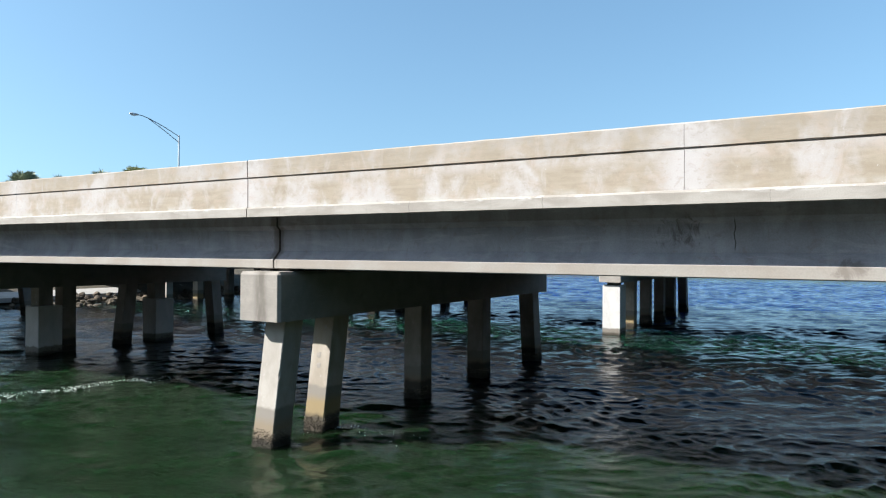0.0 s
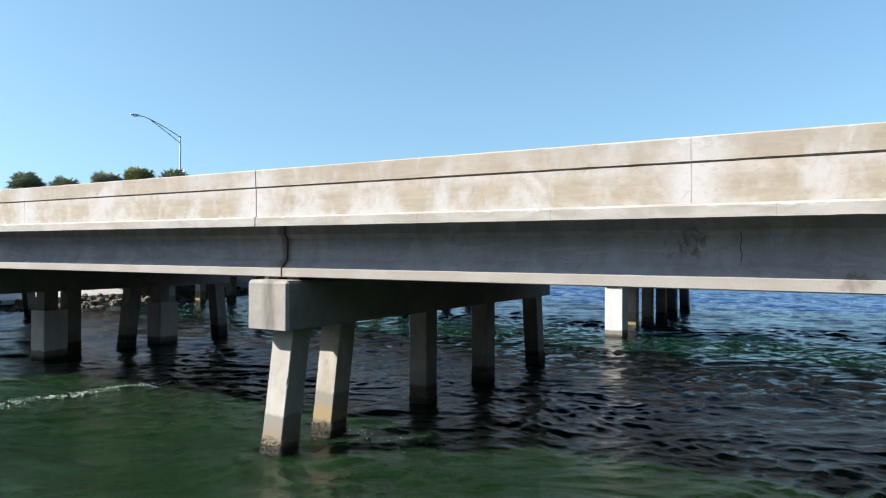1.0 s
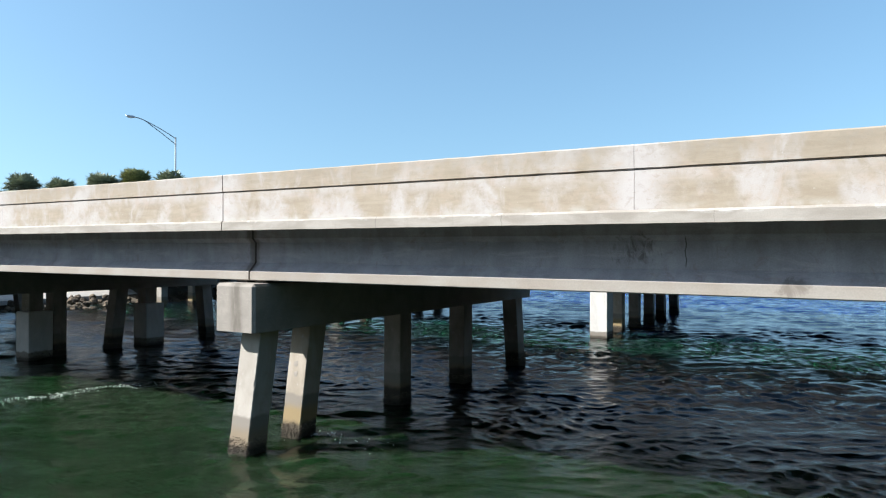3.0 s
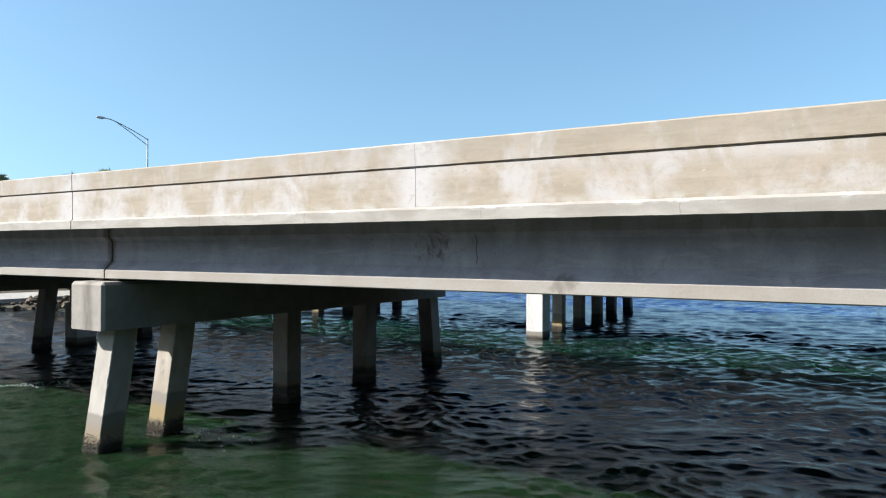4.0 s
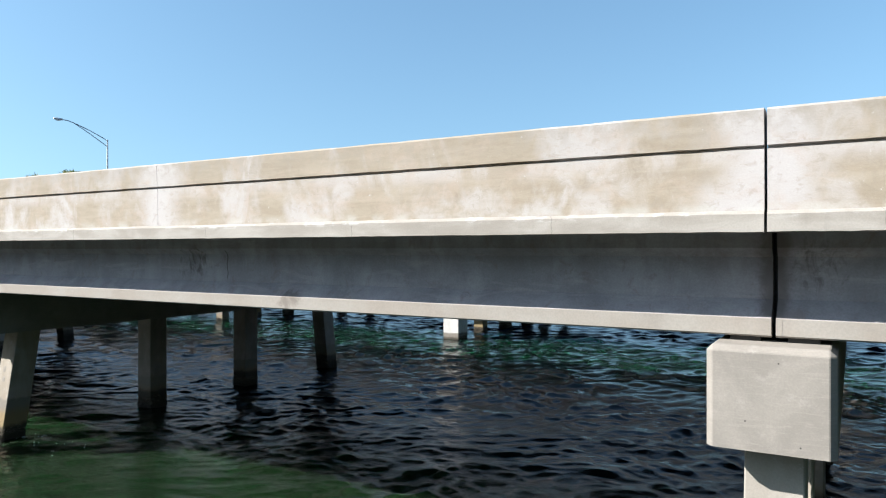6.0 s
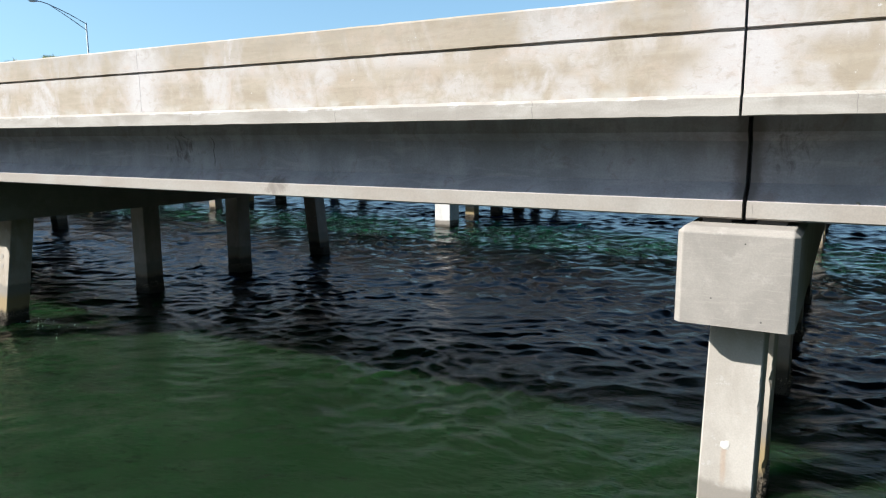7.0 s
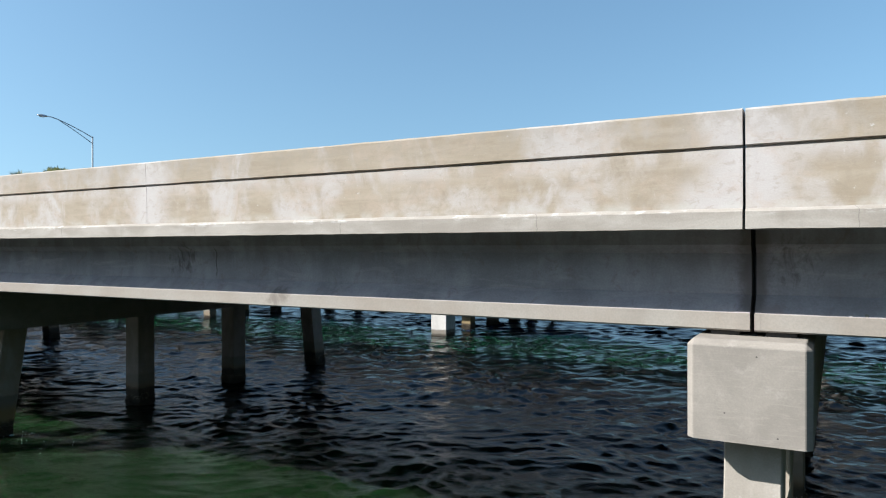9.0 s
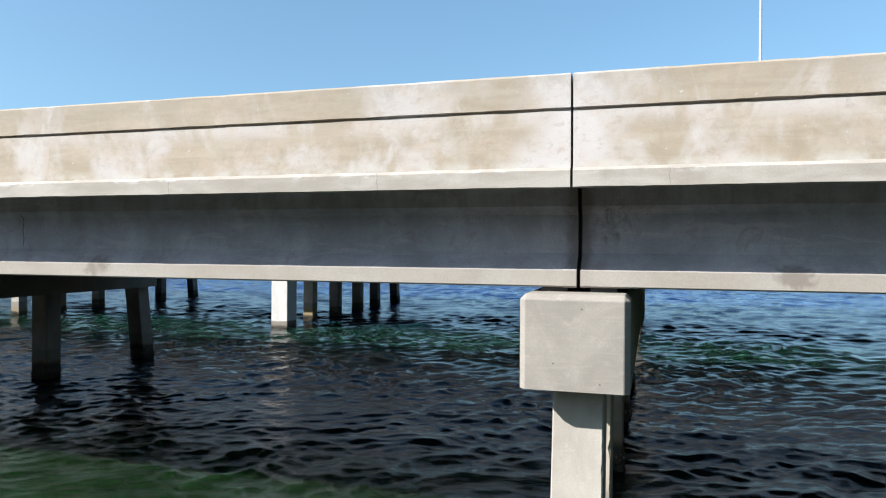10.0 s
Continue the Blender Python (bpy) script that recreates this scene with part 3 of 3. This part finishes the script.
def pile_mesh(xc, yf, size, z0, z1, lean, seed):
    """A square pile with chamfered corners that are chipped here and there."""
    bm = bmesh.new()
    h, rows = size / 2, []
    count = int((z1 - max(z0, -0.3)) / 0.05)
    levels = [z0] + [max(z0, -0.3) + (z1 - max(z0, -0.3)) * k / count for k in range(count + 1)]
    for z in levels:
        row = []
        yc = yf + h + lean * (CAP_Z + 0.02 - z)
        for k, (sx, sy) in enumerate(((-1, -1), (1, -1), (1, 1), (-1, 1))):
            chip = max(0.0, noise.noise((z * 4.5, k * 9.0, seed)) - 0.28) * 0.06 + max(0.0, noise.noise((z * 15.0, k * 5.0, seed + 3)) - 0.2) * 0.018
            cut = 0.013 + chip
            ends = [(xc + sx * (h - cut), yc + sy * h), (xc + sx * h, yc + sy * (h - cut))]
            row += [bm.verts.new((a, b, z)) for a, b in (ends if k % 2 else ends[::-1])]
        rows.append(row)
    bm.faces.new(rows[0][::-1])
    bm.faces.new(rows[-1])
    for r, q in zip(rows, rows[1:]):
        for k in range(8):
            n = (k + 1) % 8
            bm.faces.new((r[k], r[n], q[n], q[k]))
    return bm


def patch_mesh(x, y, z, size, lean, seed):
    """A thin uneven dab of mortar on the front face of a pile."""
    bm = bmesh.new()
    bmesh.ops.create_icosphere(bm, subdivisions=2, radius=1.0)
    for v in bm.verts:
        k = 1.0 + 0.5 * noise.noise(v.co * 1.7 + Vector((seed, 0, 0)))
        v.co = Vector((v.co.x * size * k, v.co.y * 0.005, v.co.z * size * k * 0.9))
        v.co.y -= lean * v.co.z
        v.co += Vector((x, y, z))
    return bm


def make_bent(xc, y0, y1, piles, girder_ys, jackets=(), jacket_half=0.38, jacket_dx=0.0, jacket_top=1.53, label="", group=""):
    """A pile bent: a chamfered cap on square piles. piles: front face y at the cap and lean outwards per metre."""
    bent = tagged(new("bridge_pier"), label, "bridge pier", group)
    part("cap_beam", cap_mesh(xc - 0.475, xc + 0.465, y0, y1, CAP_Z, 2.945, 0.05), CAP, bent, "pale grey chamfered concrete cap beam")
    for yg in girder_ys:
        for sx in (-0.22, 0.22):
            part("bearing_pad", block(xc + sx - 0.12, xc + sx + 0.12, yg - 0.18, yg + 0.18, 2.943, 2.99, bevel=0.006), PAD, bent)
    # dark backing added so that no light shows through the girder gap
    part("gap_backing", block(xc - 0.016, xc + 0.034, girder_ys[0] + 0.02, girder_ys[-1] - 0.02, 2.992, 3.86), PAD, bent, "dark backing added to keep the gap between the girder ends dark")
    for n, (yf, lean) in enumerate(piles):
        near = n < 2 and y0 < 10 and -1 < xc < SPAN + 1
        shape = pile_mesh(xc, yf, 0.457, -3.5, CAP_Z + 0.02, lean, n * 7 + int(xc)) if near else block(xc - 0.2285, xc + 0.2285, yf, yf + 0.457, -3.5, CAP_Z + 0.02, bevel=0.014, lean=lean)
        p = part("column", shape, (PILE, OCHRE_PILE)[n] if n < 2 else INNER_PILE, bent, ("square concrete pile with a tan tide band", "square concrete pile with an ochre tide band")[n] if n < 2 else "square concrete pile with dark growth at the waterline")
        for dx, z, size in PATCHES.get((round(xc), n), ()) if y0 < 10 else ():
            part("mortar_patch", patch_mesh(xc + dx, yf + lean * (CAP_Z + 0.02 - z), z, size, lean, dx), CAP if n else PALE_SLAB, p, "uneven grey mortar patch" if n else "pale uneven mortar patch")
        if n in jackets:
            part("column_jacket", block(xc + jacket_dx - jacket_half, xc + jacket_dx + jacket_half, yf - 0.16, yf + 0.617, -3.0, jacket_top, bevel=0.02), JACKET, p, "pale concrete repair jacket round the pile")
            size, cx = 2 * jacket_half, xc + jacket_dx
        else:
            size, cx = 0.457, xc
        tagged(part("oyster_crust", oyster_crust(size, 11 + n + int(xc * 7), lean, CAP_Z, cx, yf + 0.2285, *((2800, 0.62) if near else (900, 1.0))), OYSTER, p, "crust of oysters at the waterline"), kind="stuff")
    return bent


# mortar patches on two piles: offset along the bridge, height, size
PATCHES = {(0, 1): [(-0.03, 1.36, 0.06), (-0.01, 1.17, 0.055)], (14, 0): [(-0.02, 0.99, 0.042)]}
NEAR_W, FAR_Y, FAR_W = 11.95, 19.12, 14.6
JOINTS = [SPAN * k for k in range(-3, 4)]
GIRDER_JOINTS = [x + (0.02 if abs(x) < 1 else 0.0) for x in JOINTS]
for k in range(len(JOINTS) - 1):
    make_span(JOINTS[k], JOINTS[k + 1], GIRDER_JOINTS[k], GIRDER_JOINTS[k + 1], 0.0, NEAR_W, 6, "first bridge")
    make_span(JOINTS[k], JOINTS[k + 1], JOINTS[k], JOINTS[k + 1], FAR_Y, FAR_W, 7, "second bridge")

NEAR_GIRDERS = [0.835 + k * (NEAR_W - 1.67) / 5 for k in range(6)]
FAR_GIRDERS = [FAR_Y + 0.835 + k * (FAR_W - 1.67) / 6 for k in range(7)]
NEAR_PILES = [(0.685, -0.15), (1.97, -0.15), (4.98, 0.0), (7.94, 0.0), (11.12, 0.13)]
JACKET_PILES = [(0.66, -0.15), (1.97, -0.15), (4.27, 0.0), (5.05, 0.0), (7.35, -0.12), (8.50, 0.0), (11.10, 0.10)]
FAR_PILES = [(19.72, 0.0), (22.03, 0.0), (24.60, 0.0), (27.22, 0.0), (29.55, 0.0), (32.40, 0.12)]
for x in JOINTS[:-1]:
    near_label = "concrete pile bent with leaning end piles standing in green water"
    if abs(x + SPAN) < 1:
        make_bent(x, 0.28, 11.70, JACKET_PILES, NEAR_GIRDERS, (2, 5), 0.37, 0.13, 1.53, "shaded concrete pile bent with two jacketed piles in the water", "first bridge bents")
    else:
        make_bent(x, 0.28, 11.70, NEAR_PILES, NEAR_GIRDERS, (), label=near_label, group="first bridge bents")
    if abs(x) < 1:
        make_bent(x, 19.40, 33.40, FAR_PILES, FAR_GIRDERS, (0,), 0.365, 0.0, 2.0, "concrete pile bent with a white jacketed end pile", "second bridge bents")
    else:
        make_bent(x, 19.40, 33.40, FAR_PILES, FAR_GIRDERS, (), label="concrete pile bent with upright piles in the water", group="second bridge bents")


# ---- shore beyond the last bent ----
def make_bank():
    xs, ys = np.linspace(-30.0, -160.0, 66), np.linspace(-60.0, 160.0, 111)
    bm = bmesh.new()
    rows = []
    for y in ys:
        row = []
        for x in xs:
            d = -30.0 - x + 0.8 * math.sin(y * 0.31) + 0.5 * math.sin(y * 0.83)
            z = -0.75 + min(max(d, 0) * 0.26, 3.1) + 0.15 * noise.noise((x * 0.3, y * 0.3, 0))
            row.append(bm.verts.new((x, y, z)))
        rows.append(row)
    for r, s in zip(rows, rows[1:]):
        for k in range(len(r) - 1):
            bm.faces.new((r[k], r[k + 1], s[k + 1], s[k]))
    return tagged(part("ground", bm, SOIL, smooth=True), "dark sloping earth bank under the bridges", "ground", kind="structure")


make_bank()


def make_seawall():
    bm = bmesh.new()
    low = [bm.verts.new(p) for p in ((-34.2, 9, 0.22), (-34.2, 27, 0.22), (-35.3, 27, 0.40), (-35.3, 9, 0.40))]
    top = [bm.verts.new(p) for p in ((-34.2, 9, 0.48), (-34.2, 27, 0.48), (-35.3, 27, 0.78), (-35.3, 9, 0.78))]
    bm.faces.new(low)
    bm.faces.new(top)
    for k in range(4):
        n = (k + 1) % 4
        bm.faces.new((low[k], low[n], top[n], top[k]))
    return tagged(part("trim", bm, PALE_SLAB), "pale concrete strip along the top of the bank", "kerb", kind="structure")


make_seawall()


def boulder_mesh(seed):
    bm = bmesh.new()
    bmesh.ops.create_icosphere(bm, subdivisions=2, radius=1.0)
    rng = random.Random(seed)
    off = Vector((rng.uniform(0, 50), rng.uniform(0, 50), 0))
    for v in bm.verts:
        n = v.co.normalized()
        v.co = n * (1.0 + 0.45 * noise.noise(n * 1.3 + off) + 0.15 * noise.noise(n * 3.5 + off))
        v.co.z *= 0.75
    me = bpy.data.meshes.new("boulder")
    bm.to_mesh(me)
    bm.free()
    me.materials.append(ROCK)
    return me


BOULDERS = [boulder_mesh(k) for k in range(6)]
rock_rng = random.Random(3)
for n in range(240):
    y = rock_rng.uniform(4.0, 34.0)
    d = rock_rng.uniform(0.0, 3.2)
    s = rock_rng.uniform(0.10, 0.27)
    x = -30.6 - d + 0.4 * math.sin(y * 0.8)
    rock = new("boulder", BOULDERS[n % 6])
    rock.matrix_world = Matrix.LocRotScale((x, y, -0.22 + d * 0.20 + s * 0.35), Euler((rock_rng.uniform(-0.5, 0.5), rock_rng.uniform(-0.5, 0.5), rock_rng.uniform(0, 6.28))), (s, s * rock_rng.uniform(0.7, 1.2), s))
    tagged(rock, "tan riprap boulder at the edge of the bank", "rock", "shore boulders")


def make_sky_blocker(a0, a1, near, height, steps):
    """Unseen wooded bank closing the bay, added to block low sky light."""
    bm = bmesh.new()
    rows = []
    for k in range(steps + 1):
        a = radians(a0 + (a1 - a0) * k / steps)
        out = Vector((math.cos(a), math.sin(a), 0))
        h = height * (1.0 + 0.3 * noise.noise((k * 0.21, a0, 0)) + 0.18 * noise.noise((k * 0.9, 4, a0)))
        rows.append([bm.verts.new(Vector((8, 0, 0)) + out * (near + r) + Vector((0, 0, z))) for r, z in ((0, -0.5), (3, h * 0.75), (8, h), (26, h * 0.8), (30, -0.5))])
    for r, q in zip(rows, rows[1:]):
        for k in range(4):
            bm.faces.new((r[k], r[k + 1], q[k + 1], q[k]))
    return tagged(part("backdrop", bm, BLOCKER_GREEN, smooth=True), "unseen dark green bank added to block low sky light", "shore", kind="structure")


# added out of view: they dim the shaded sides and the horizon's reflection
make_sky_blocker(-190, -72, 62.0, 15.0, 90)
make_sky_blocker(-72, 34, 41.0, 19.0, 90)
make_sky_blocker(34, 150, 420.0, 13.0, 150)


# ---- street lamps ----
def make_lamp(x, y, z0, top, steel, label):
    lamp = tagged(new("street_lamp"), label, "street lamp", "bridge street lamps")
    part("pole", tube(bmesh.new(), [(x, y, z0), (x, y, z0 + 4), (x, y, top + 0.1)], [0.10, 0.085, 0.065], 12), steel, lamp, smooth=True)
    join = Vector((x, y - 3.3, top + 1.16))
    up = [Vector((x, y, top)) + (join - Vector((x, y, top))) * f + Vector((0, 0, 0.07 * math.sin(math.pi * f))) for f in (0, 0.25, 0.5, 0.75, 1)]
    low = [Vector((x, y, top - 0.55)) + (join - Vector((x, y, top - 0.55))) * f + Vector((0, 0, 0.04 * math.sin(math.pi * f))) for f in (0, 0.25, 0.5, 0.75, 1)]
    up += [join + Vector((0, -0.55, 0.11)), join + Vector((0, -1.0, 0.12))]
    part("arm", tube(bmesh.new(), up, [0.04] * len(up), 8), steel, lamp, smooth=True)
    part("brace", tube(bmesh.new(), low, [0.035] * len(low), 8), steel, lamp, smooth=True)
    head = join + Vector((0, -1.35, 0.10))
    bm = bmesh.new()
    bmesh.ops.create_uvsphere(bm, u_segments=16, v_segments=8, radius=1.0)
    for v in bm.verts:
        v.co = Vector((v.co.x * 0.2, v.co.y * 0.5 , v.co.z * (0.13 if v.co.z > 0 else 0.07))) + head
    hd = part("luminaire", bm, STEEL, lamp, "grey cobra-head luminaire", smooth=True)
    bm = bmesh.new()
    bmesh.ops.create_uvsphere(bm, u_segments=12, v_segments=6, radius=1.0)
    for v in bm.verts:
        v.co = Vector((v.co.x * 0.15, v.co.y * 0.28, v.co.z * 0.08)) + head + Vector((0, -0.08, -0.06))
    part("lens", bm, GLASS, hd, smooth=True)
    part("base_plate", block(x - 0.25, x + 0.25, y - 0.25, y + 0.25, z0 - 0.02, z0 + 0.06, bevel=0.01), steel, lamp)


make_lamp(-45.5, 34.9, 2.4, 13.86, DARK_STEEL, "tall dark grey street lamp with a rising double arm")
make_lamp(19.7, 33.5, 4.76, 17.2, STEEL, "tall pale galvanised street lamp on the bridge barrier")


# ---- palms on the bank ----
def make_palm(x, y, top, width, mat, seed):
    rng = random.Random(seed)
    palm = tagged(new("cabbage_palm"), "cabbage palm with a round yellow-green crown" if mat is LEAF_YELLOW else "cabbage palm with a dense dark green crown", "palm tree", "shore palms")
    r = width / 2
    crown_z = top - r * 0.95
    pts = [(x + 0.1 * math.sin(k), y, 2.0 + (crown_z - 2.0) * k / 8) for k in range(9)]
    part("trunk", tube(bmesh.new(), pts, [0.24, 0.2, 0.18, 0.17, 0.17, 0.17, 0.18, 0.2, 0.22], 10), BARK, palm, smooth=True)
    bm = bmesh.new()
    c = Vector((x, y, crown_z))
    for n in range(170):
        az = n * 2.39996 + rng.uniform(-0.2, 0.2)
        el = math.asin(-0.45 + 1.42 * (n + 0.5) / 170)
        d = Vector((math.cos(az) * math.cos(el), math.sin(az) * math.cos(el), math.sin(el)))
        stem = r * rng.uniform(0.34, 0.66)
        hub = c + d * stem
        side = d.cross(Vector((0, 0, 1)))
        side = side.normalized() if side.length > 0.05 else Vector((1, 0, 0))
        up = side.cross(d).normalized()
        a0, a1 = bm.verts.new(c + side * 0.02), bm.verts.new(c - side * 0.02)
        a2, a3 = bm.verts.new(hub - side * 0.015), bm.verts.new(hub + side * 0.015)
        bm.faces.new((a0, a1, a2, a3))
        for b in range(21):
            t = -1.5 + 3.0 * b / 20
            length = r * rng.uniform(0.28, 0.44) * (1 - 0.12 * abs(t))
            way = (d * math.cos(t) + side * math.sin(t) + up * rng.uniform(-0.12, 0.18)).normalized()
            cross = way.cross(up).normalized() * 0.045 * r / 2
            tip = hub + way * length + Vector((0, 0, -0.14 * length))
            mid = hub + way * length * 0.55
            q = [bm.verts.new(v) for v in (hub, mid + cross, tip, mid - cross)]
            bm.faces.new(q)
    part("crown", bm, mat, palm)


def palm_at(az, dist, top, width, mat, seed):
    """A palm by its bearing and distance from the water off the first span."""
    make_palm(8.59 - dist * math.sin(radians(az)), -8.44 + dist * math.cos(radians(az)), top, width, mat, seed)


palm_at(54.2, 80, 12.45, 4.6, LEAF_YELLOW, 1)
palm_at(61.4, 82, 11.55, 4.4, LEAF, 2)
palm_at(59.1, 84, 11.5, 4.2, LEAF, 3)
palm_at(56.4, 80, 11.85, 4.4, LEAF, 4)
palm_at(51.6, 70, 11.25, 4.2, LEAF, 5)
palm_at(62.9, 80, 9.6, 3.4, LEAF, 6)
palm_at(55.4, 90, 10.9, 4.2, LEAF, 7)
palm_at(57.9, 88, 10.3, 3.2, LEAF, 8)


# ---- foam line drifting on the water ----
def make_foam():
    rng = random.Random(8)
    bm = bmesh.new()
    for n in range(400):
        f = rng.random()
        x = -7.85 + 0.9 * f * f + 0.12 * math.sin(f * 14) + rng.gauss(0, 0.16)
        y = -1.3 + 5.0 * f + rng.gauss(0, 0.14)
        if n > 372:
            x, y = rng.gauss(0.9, 0.55), rng.gauss(2.15, 0.25)
        s = rng.uniform(0.006, 0.02) * (2.4 if rng.random() < 0.15 else 1)
        z = float(wave_shift(np.array([x]), np.array([y]), np.array([0.052]))[2][0])
        ring = []
        for k in range(6):
            a = 2 * math.pi * k / 6
            rr = s * rng.uniform(0.6, 1.2)
            ring.append((x + rr * math.cos(a) * 0.9, y + rr * math.sin(a) * 1.3))
        lo = [bm.verts.new((a, b, z - 0.006)) for a, b in ring]
        hi = bm.verts.new((x, y, z + 0.012))
        for k in range(6):
            bm.faces.new((lo[k], lo[(k + 1) % 6], hi))
    return tagged(part("sea_foam", bm, FOAM), "broken line of white foam drifting on the water", "foam", kind="stuff")


make_foam()
